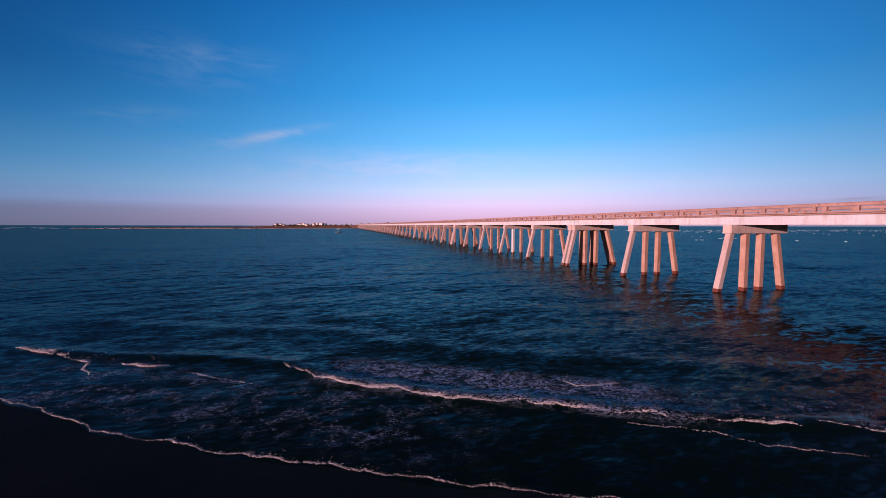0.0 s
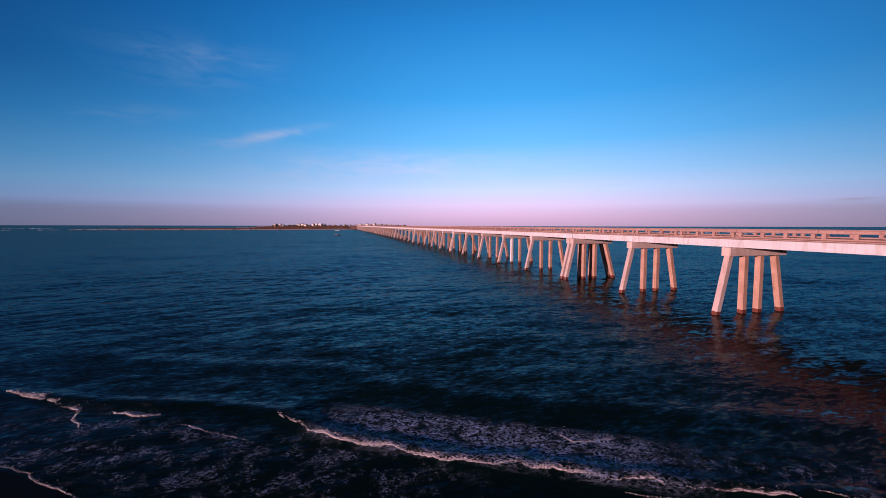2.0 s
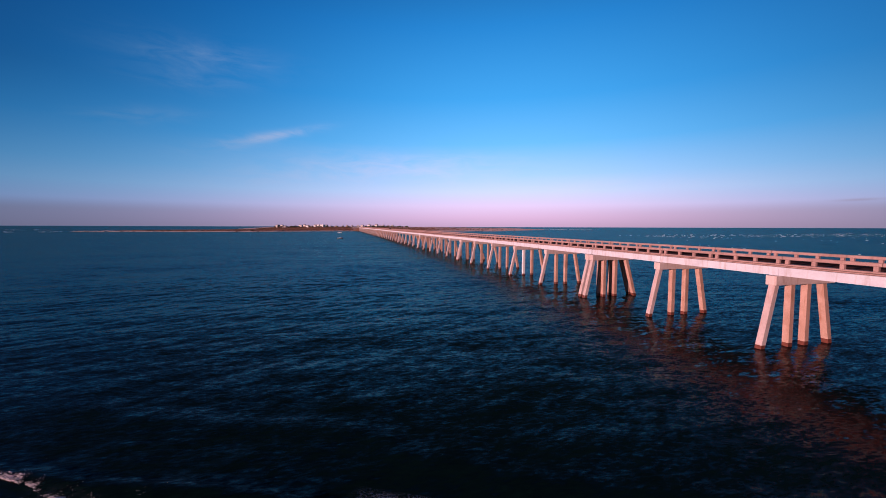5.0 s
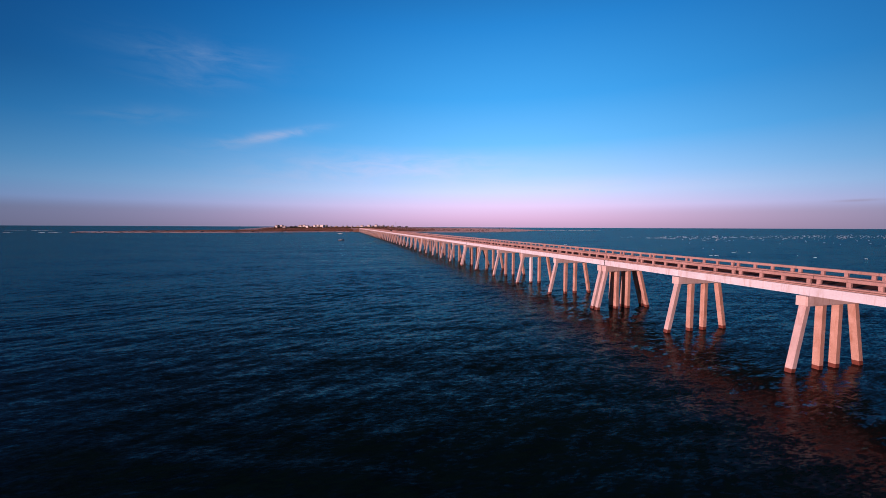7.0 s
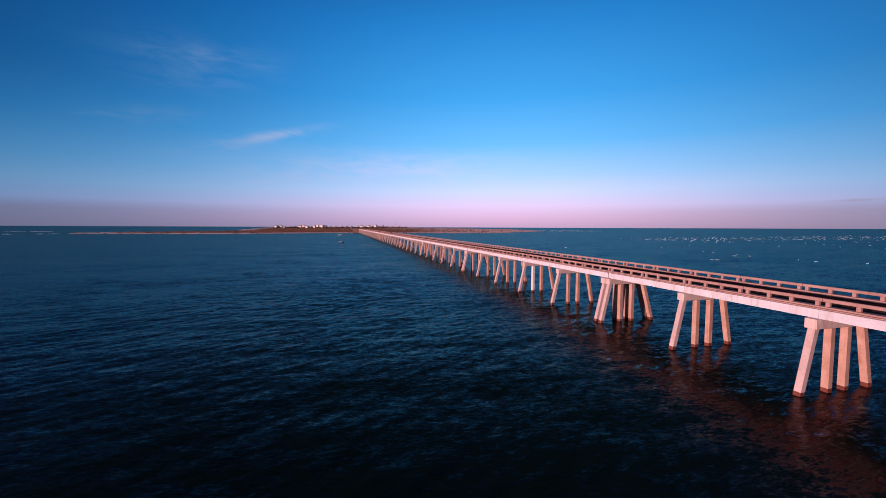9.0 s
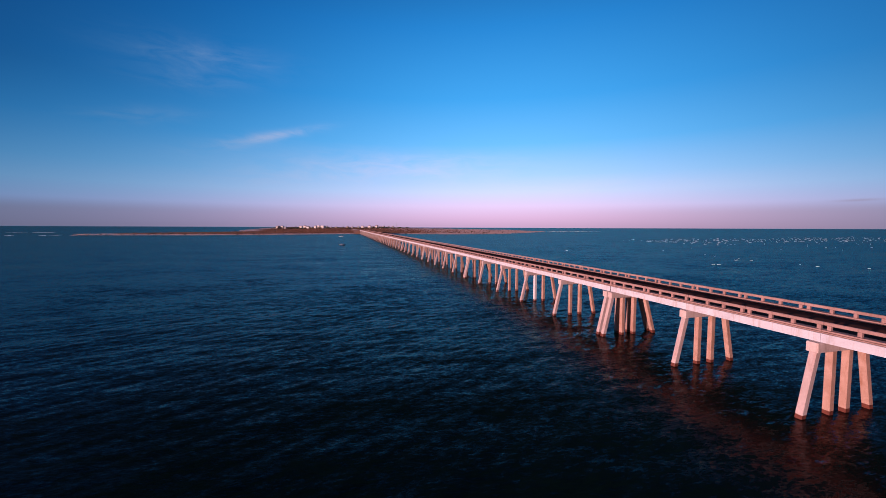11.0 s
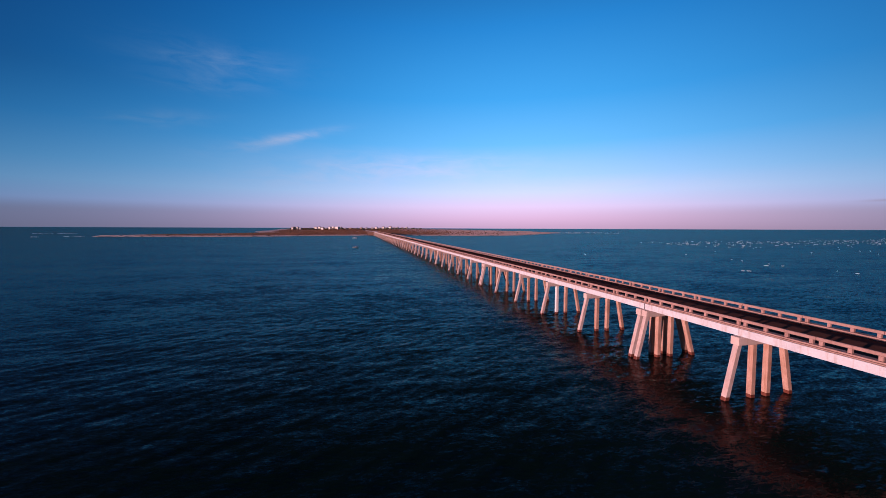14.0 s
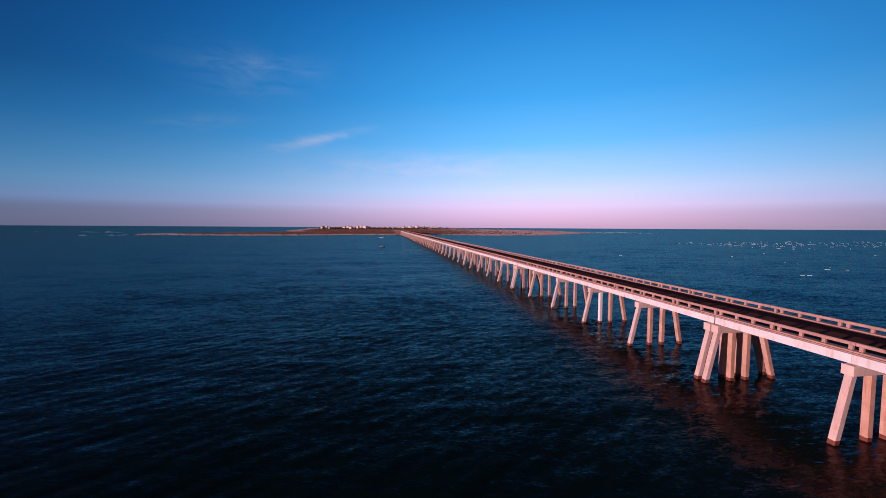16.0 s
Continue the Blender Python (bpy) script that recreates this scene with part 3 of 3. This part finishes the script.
crest_foam("breaking_wave", -7.4, -3.2, through_points((-7.4, 5.95), (-4.6, 5.61), (-3.2, 5.55)), 480, 0.07, 0.25, 0.034, 7.7, -0.3, sea_z, BROKEN)
crest_foam("breaking_wave", -3.4, -0.9, through_points((-3.4, 7.95), (-0.9, 6.95)), 420, 0.06, 0.2, 0.030, 9.4, -0.3, sea_z, BROKEN)
crest_foam("breaking_wave", 10.8, 13.3, through_points((10.8, 9.35), (11.4, 8.83), (12.1, 9.0), (13.3, 9.6)), 900, 0.07, 0.2, 0.036, 11.2, -0.8, sea_z, BROKEN)
crest_foam("breaking_wave", 12.2, 20.2, through_points((12.2, 5.85), (13.0, 5.70), (14.8, 5.82), (16.1, 5.65), (17.1, 5.13), (17.8, 5.2), (20.2, 5.28)), 1100, 0.04, 0.10, 0.015, 12.6, -0.05, sea_z, BROKEN)
crest_foam("breaking_wave", 19.7, 23.0, through_points((19.7, 7.35), (21.3, 7.08), (23.0, 6.9)), 360, 0.05, 0.16, 0.030, 13.1, -0.4, sea_z, BROKEN)
crest_foam("swash_foam", -22, 14.0, lambda s: float(swash(s)) + 0.05, 6500, 0.05, 0.09, 0.022, 2.9, -0.6, edge_z, "thin line of foam at the edge of the wet sand")


def lace(s0, s1, v0, v1, mat, step=0.35):
    ss, vv = np.arange(s0, s1, step), np.arange(v0, v1, step)
    gs, gv = np.meshgrid(ss, vv)
    gx = SHORE.x + ALONG.x * gs + SEAWARD.x * gv
    gy = SHORE.y + ALONG.y * gs + SEAWARD.y * gv
    gz = np.maximum(sea_height(gx, gy), beach_height(gx, gy)) + 0.025
    w, h = len(ss), len(vv)
    idx = np.arange(w * h).reshape(h, w)
    faces = np.stack([idx[:-1, :-1], idx[:-1, 1:], idx[1:, 1:], idx[1:, :-1]], -1).reshape(-1, 4)
    # its own frame along the shore
    verts = np.stack([gs, gv, gz], -1).reshape(-1, 3)
    ob = link_mesh("foam_lace", verts.tolist(), faces.tolist(), mat, smooth=True)
    ob.matrix_world = Matrix(((ALONG.x, SEAWARD.x, 0, SHORE.x), (ALONG.y, SEAWARD.y, 0, SHORE.y), (0, 0, 1, 0), (0, 0, 0, 1)))
    return tagged(ob, "lacy foam threads drifting on shallow water", "foam", kind="stuff")


lace(-1.5, 17, 5.9, 10.4, LACE_THICK)
lace(12, 27, 7.0, 10.4, LACE_THIN)
lace(-17, 9, 1.0, 6.8, LACE_THIN)


# ---- breakers on the shoal and off the sandy point ----
def whitecaps(name, spots, seed, label):
    rng = random.Random(seed)
    verts, faces = [], []
    for x, y, length, wide in spots:
        turn = rng.gauss(-0.35, 0.25)
        n = max(6, int(length / 0.5))
        bend = rng.uniform(-0.12, 0.12)
        row0 = None
        for i in range(n + 1):
            u = (i / n - 0.5) * length
            w = wide * (1 - (2 * i / n - 1) ** 2) ** 0.5 * (0.3 + rng.random()) * (1.0 if rng.random() < 0.72 else 0.15)
            cx = x + u * math.cos(turn) - bend * u * u / length * math.sin(turn)
            cy = y + u * math.sin(turn) + bend * u * u / length * math.cos(turn) + rng.gauss(0, 0.25)
            row = len(verts)
            for j, (o, h) in enumerate(((-1, -0.1), (-0.45, 0.22), (0.1, 0.34), (0.6, 0.2), (1, -0.1))):
                verts.append((cx - o * w * math.sin(turn), cy + o * w * math.cos(turn), h * (0.5 + 0.6 * w)))
            if row0 is not None:
                faces += [(row0 + j, row0 + j + 1, row + j + 1, row + j) for j in range(4)]
            row0 = row
    return tagged(link_mesh(name, verts, faces, WHITECAP, smooth=True), label, "breakers", kind="stuff")


rng = random.Random(8)
spots = []
for i in range(430):
    f = rng.random()
    x = 330 + 640 * f ** 1.2
    y = 385 + 90 * f + rng.gauss(0, 22) - abs(rng.gauss(0, 62)) * (1 + f)
    spots.append((x, y, 0.5 + 3.4 * rng.random() ** 2.4, rng.uniform(0.08, 0.26)))
for i in range(22):
    spots.append((rng.uniform(120, 520), rng.uniform(60, 260), rng.uniform(0.5, 1.5), rng.uniform(0.05, 0.13)))
spots += [(172, 113, 2.2, 0.24), (179, 110, 1.7, 0.2), (135, 95, 1.4, 0.18), (137.5, 94, 1.2, 0.15), (175, 76, 0.7, 0.09)]
whitecaps("shoal_breakers", spots, 3, "scattered white breakers over a shallow shoal")
spots = [(rng.uniform(590, 860), 1130 + rng.uniform(0, 170), rng.uniform(8, 30), rng.uniform(0.8, 2.0)) for i in range(46)]
spots += [(-900 + rng.uniform(0, 250), 1080 + rng.uniform(-20, 60), rng.uniform(10, 40), rng.uniform(0.2, 0.5)) for i in range(9)]
spots += [(rng.uniform(-640, -520), rng.uniform(745, 790), rng.uniform(8, 25), rng.uniform(0.4, 0.8)) for i in range(8)]
whitecaps("point_surf", spots, 5, "white surf running off the ends of the island")


# ---- vehicles ----
def vehicle(x, y, z, turn, paint, label, name="car"):
    car = tagged(new(name), label, "car")
    bm = bmesh.new()
    prism(bm, [(-2.3, 0.42), (2.3, 0.42), (2.32, 0.75), (2.2, 0.95), (1.2, 1.02), (-2.2, 1.05), (-2.32, 0.8)], -0.9, 0.9)
    bmesh.ops.recalc_face_normals(bm, faces=bm.faces)
    part("body", bm, paint, car)
    bm = bmesh.new()
    prism(bm, [(1.25, 1.02), (0.6, 1.62), (-1.5, 1.66), (-2.1, 1.06)], -0.78, 0.78)
    bmesh.ops.recalc_face_normals(bm, faces=bm.faces)
    part("window_band", bm, GLASS, car)
    bm = bmesh.new()
    prism(bm, [(0.62, 1.60), (0.5, 1.72), (-1.45, 1.74), (-1.55, 1.63)], -0.8, 0.8)
    bmesh.ops.recalc_face_normals(bm, faces=bm.faces)
    part("roof", bm, paint, car)
    for wx in (-1.4, 1.4):
        for wy in (-0.82, 0.82):
            bm = bmesh.new()
            bmesh.ops.create_cone(bm, cap_ends=True, segments=16, radius1=0.34, radius2=0.34, depth=0.22, matrix=pose(wx, wy, 0.34, 90, 0, 0))
            part("wheel", bm, RUBBER, car)
    car.matrix_world = pose(x, y, z, 0, 0, turn)
    return car


vehicle(4.6, 312.0, ROAD_Z + 0.052, 90, DARK_PAINT, "dark car on the bridge's asphalt roadway")
for x, y, t, paint, word in ((-509, 800, 20, WHITE_PAINT, "white"), (-470, 802, 70, DARK_PAINT, "dark"), (-476, 835, 10, WHITE_PAINT, "white"), (-436, 830, 160, WHITE_PAINT, "white"),
                             (-428, 812, 90, DARK_PAINT, "dark"), (-392, 800, 15, DARK_PAINT, "dark"), (-312, 815, 5, WHITE_PAINT, "white"), (-304, 812, 40, DARK_PAINT, "dark"),
                             (-210, 800, 0, DARK_PAINT, "dark"), (-216, 806, 30, WHITE_PAINT, "white"), (300, 850, 40, DARK_PAINT, "dark"), (372, 905, 60, DARK_PAINT, "dark")):
    tagged(vehicle(x, y, ground_z(x, y), t, paint, f"{word} car parked on the island's sandy beach"), group="cars parked on the beach")


# ---- boats ----
def boat(x, y, length, turn):
    b = tagged(new("motor_boat"), "small white motor boat lying on the water", "boat", "boats off the bridge")
    bm = bmesh.new()
    rings = []
    for f, w, keel in ((0, 0.36, -0.25), (0.3, 0.42, -0.3), (0.65, 0.38, -0.28), (0.88, 0.18, -0.1), (1.0, 0.02, 0.25)):
        xx = (f - 0.5) * length
        ww = w * length * 0.42
        sheer = 0.75 + 0.35 * f
        rings.append([bm.verts.new(q) for q in ((xx, -ww, sheer), (xx, -ww * 0.8, 0.15), (xx, 0, keel), (xx, ww * 0.8, 0.15), (xx, ww, sheer))])
    for a, c in zip(rings, rings[1:]):
        for i in range(4):
            bm.faces.new((a[i], a[i + 1], c[i + 1], c[i]))
        bm.faces.new((a[4], a[0], c[0], c[4]))
    bm.faces.new(rings[0])
    bm.faces.new(rings[-1][::-1])
    bmesh.ops.recalc_face_normals(bm, faces=bm.faces)
    part("hull", bm, HULL, b)
    part("cabin", boxed((-0.12 * length, 0.16 * length, -0.11 * length, 0.11 * length, 0.8, 1.25), bevel=0.1), HULL, b)
    part("windscreen", boxed((0.162 * length, 0.17 * length, -0.09 * length, 0.09 * length, 1.25, 1.7)), GLASS, b)
    part("outboard_engine", boxed((-0.55 * length, -0.5 * length, -0.2, 0.2, 0.1, 1.2), bevel=0.06), RUBBER, b)
    b.matrix_world = pose(x, y, 0.0, 0, 0, turn)


boat(-41.0, 328.0, 5.6, 10)
boat(-41.5, 632.0, 7.5, -15)


# ---- the settlement ----
def house(x, y, w, d, h, storeys, wall, roof_kind, turn, label):
    b = tagged(new("house"), label, "house", "houses of the island settlement")
    h *= 0.8
    part("wall", boxed((-w / 2, w / 2, -d / 2, d / 2, -2.0, h)), wall, b)
    bm = bmesh.new()
    r = h + (0.30 * d if roof_kind else 0.6)
    e = 0.5
    inset = w * 0.28 if roof_kind == 2 else 0.0
    if roof_kind:
        c = [bm.verts.new(q) for q in ((-w / 2 - e, -d / 2 - e, h), (w / 2 + e, -d / 2 - e, h), (w / 2 + e, d / 2 + e, h), (-w / 2 - e, d / 2 + e, h), (-w / 2 - e + inset, 0, r), (w / 2 + e - inset, 0, r))]
        for q in ((0, 1, 5, 4), (2, 3, 4, 5), (1, 2, 5), (3, 0, 4), (3, 2, 1, 0)):
            bm.faces.new([c[i] for i in q])
        bmesh.ops.recalc_face_normals(bm, faces=bm.faces)
    else:
        box(bm, -w / 2 - 0.3, w / 2 + 0.3, -d / 2 - 0.3, d / 2 + 0.3, h, r)
    part("roof", bm, ROOF if roof_kind else wall, b)
    sh = h / storeys
    cols = max(2, int(w / 5))
    me = mesh_of("window", boxed((-0.9, 0.9, -0.06, 0.06, 0, sh * 0.5)), GLASS)
    for f in range(storeys):
        for c in range(cols):
            share("window", me, b, -w / 2 + (c + 0.5) * w / cols, -d / 2 - 0.03, f * sh + sh * 0.28)
    b.matrix_world = pose(x, y, ground_z(x, y), 0, 0, turn)


rng = random.Random(21)
KINDS = [(WHITE_WALL, "white"), (WHITE_WALL, "white"), (GREY_WALL, "grey"), (TAN_WALL, "tan")]


def bearing(deg, far):
    """A place by its bearing from the shore under the camera's way."""
    return -42 + math.tan(radians(deg)) * (far + 55), far


for deg, far, w, h, kind, roof in (
        (-8.1, 2350, 34, 17, 0, 1), (-7.6, 2420, 22, 20, 0, 2), (-7.2, 2300, 18, 13, 2, 1), (-6.4, 2380, 16, 12, 3, 2), (-5.9, 2450, 20, 14, 2, 1),
        (-5.2, 2350, 24, 20, 0, 1), (-4.7, 2500, 20, 24, 0, 2), (-4.3, 2300, 26, 16, 0, 2), (-3.8, 2420, 18, 12, 2, 1), (-3.3, 2360, 22, 21, 0, 1),
        (-2.8, 2330, 30, 24, 0, 0), (-2.3, 2310, 32, 25, 0, 0), (-1.9, 2400, 26, 20, 0, 1), (-1.2, 2450, 18, 13, 2, 2), (-0.5, 2500, 16, 12, 3, 1),
        (0.4, 2450, 16, 14, 2, 2), (1.0, 2520, 18, 16, 3, 1), (1.7, 2600, 16, 15, 2, 1), (2.5, 2550, 18, 17, 0, 2), (3.1, 2480, 20, 22, 0, 1),
        (3.6, 2560, 16, 15, 2, 1), (4.1, 2480, 24, 22, 0, 2), (4.6, 2600, 18, 18, 3, 1), (5.1, 2450, 22, 24, 0, 1), (5.6, 2500, 18, 17, 0, 2), (6.1, 2420, 20, 18, 2, 1),
        (6.8, 2520, 16, 15, 3, 2), (7.4, 2480, 18, 16, 0, 1)):
    wall, word = KINDS[kind]
    x, y = bearing(deg, far)
    w, h = w * 0.85, h * 0.76
    house(x, y, w, w * 0.6, h, max(2, int(h / 4.5)), wall, roof, rng.uniform(-65, -25), f"{word} beach house with a {('flat', 'gabled', 'hipped')[roof]} roof on the island")

# a thin mast among the houses
mast = tagged(new("radio_mast"), "thin steel lattice mast among the houses", "mast")
mx, my = bearing(7.9, 2450)
for dx, dy in ((-0.9, -0.5), (0.9, -0.5), (0, 0.9)):
    part("leg", boxed((dx - 0.18, dx + 0.18, dy - 0.18, dy + 0.18, 0, 38)), STEEL, mast)
for i in range(9):
    part("brace", boxed((-0.95, 0.95, -0.6, 0.95, 2 + i * 4.0, 2.25 + i * 4.0)), STEEL, mast)
mast.matrix_world = pose(mx, my, ground_z(mx, my))


# ---- shrubs, trees and rocks of the island ----
def clumps(name, mat, places, seed, label, category):
    rng = random.Random(seed)
    bm = bmesh.new()
    bmesh.ops.create_icosphere(bm, subdivisions=1, radius=1.0)
    shape = [v.co.copy() for v in bm.verts]
    tri = [[v.index for v in f.verts] for f in bm.faces]
    bm.free()
    verts, faces = [], []
    for x, y, z, w, h in places:
        for c in range(4):
            ox, oy, oz = rng.uniform(-w, w) * 0.7, rng.uniform(-w, w) * 0.7, rng.uniform(0.2, 0.7) * h
            k = rng.uniform(0.4, 0.75)
            o = len(verts)
            verts += [(x + ox + v.x * w * k * rng.uniform(0.75, 1.2), y + oy + v.y * w * k * rng.uniform(0.75, 1.2), z + oz + v.z * h * 0.45 * rng.uniform(0.75, 1.2)) for v in shape]
            faces += [[i + o for i in t] for t in tri]
    return tagged(link_mesh(name, verts, faces, mat), label, category, kind="stuff")


places = []
for i in range(260):
    x, y = bearing(rng.uniform(-8.6, 9.5), rng.uniform(2150, 2750))
    places.append((x, y, ground_z(x, y), rng.uniform(4, 9), rng.uniform(3, 7.5)))
clumps("tree_line", LEAF, places, 31, "dark scrubby trees between the houses of the island", "trees")
places = []
while len(places) < 260:
    x, y = rng.uniform(-560, 560), rng.uniform(790, 1800)
    if coast_distance(np.array([x]), np.array([y]))[0] > 60 and not (DECK_L - 8 < x < DECK_R + 8) and noise.noise((x * 0.006, y * 0.006, 2)) > max(0, x - 150) * 0.0012:
        places.append((x, y, ground_z(x, y), rng.uniform(1.0, 3.0), rng.uniform(0.5, 1.5)))
clumps("dune_scrub", LEAF, places, 32, "low dark scrub on the island's brown dune grass", "scrub")

def hummocks(name, px, py, height, width, mat, label, category):
    """Low uneven mounds and tufts, each a small tent of six faces."""
    verts, faces = [], []
    for x, y, z, h, w in zip(px, py, land_height(px, py), height, width):
        o = len(verts)
        verts += [(x - w, y - 0.5, z - 0.3), (x - 0.3 * w, y - 1.1, z - 0.3), (x + w, y - 0.4, z - 0.3), (x + 0.4 * w, y + 1.0, z - 0.3), (x - 0.5 * w, y + 0.1, z + h * 0.9), (x + 0.35 * w, y - 0.1, z + h)]
        faces += [(o, o + 1, o + 4), (o + 1, o + 5, o + 4), (o + 1, o + 2, o + 5), (o + 2, o + 3, o + 5), (o + 3, o + 4, o + 5), (o + 3, o, o + 4)]
    tagged(link_mesh(name, verts, faces, mat), label, category, kind="stuff")


# dry grass in upright tussocks
nr = np.random.RandomState(12)
gx, gy = nr.uniform(-600, 640, 30000), 790 + 1500 * nr.uniform(0, 1, 30000) ** 1.6
gd = coast_distance(gx, gy) + 0.6 * wobble(gx, gy)
keep = (gd > 58) & ((gx < DECK_L - 9) | (gx > DECK_R + 9)) & (nr.uniform(0, 1, 30000) > np.clip((gx - 80) / 260, 0, 0.97))
gx, gy = gx[keep], gy[keep]
hummocks("dune_grass", gx, gy, nr.uniform(0.5, 1.5, len(gx)) * np.where(gx < -200, 0.5, 1), nr.uniform(1.0, 3.2, len(gx)), DRY_GRASS, "dry reddish brown dune grass covering the island", "grass")

# wind-blown sand heaps on the point and along the beach
gx, gy = nr.uniform(120, 690, 26000), 790 + 750 * nr.uniform(0, 1, 26000) ** 1.3
gd = coast_distance(gx, gy) + 0.6 * wobble(gx, gy)
keep = (gd > 4) & (nr.uniform(0, 1, 26000) < np.clip((gx - 120) / 200, 0, 1) + (gd < 40) * 0.5)
gx, gy = gx[keep], gy[keep]
hummocks("sand_heaps", gx, gy, nr.uniform(0.05, 0.30, len(gx)), nr.uniform(2.0, 6.0, len(gx)), PALE_SAND, "low heaps of pale pink sand on the island's point", "sand")
gx, gy = nr.uniform(-600, 300, 60000), nr.uniform(755, 870, 60000)
gd = coast_distance(gx, gy) + 0.6 * wobble(gx, gy)
keep = (gd > 6) & (gd < 22) & (nr.uniform(0, 1, 60000) < np.where(gx < -330, 0.35, 1))
gx, gy = gx[keep], gy[keep]
hummocks("beach_berm", gx, gy, nr.uniform(0.1, 0.4, len(gx)), nr.uniform(1.5, 5.0, len(gx)), PALE_SAND, "pale sand berm along the island's waterline", "sand")
places = []
for i in range(70):
    f = rng.random() * 8.999
    k = 2 + int(f)
    (ax, ay), (bx, by) = COAST[k], COAST[k + 1]
    g = f - int(f)
    x, y = ax + (bx - ax) * g + rng.gauss(0, 4), ay + (by - ay) * g + rng.gauss(8, 5)
    places.append((x, y, max(0, ground_z(x, y)), rng.uniform(0.8, 2.4), rng.uniform(0.6, 1.6)))
clumps("shore_rocks", ROCK, places, 33, "dark rocks and wrack along the island's waterline", "rocks")
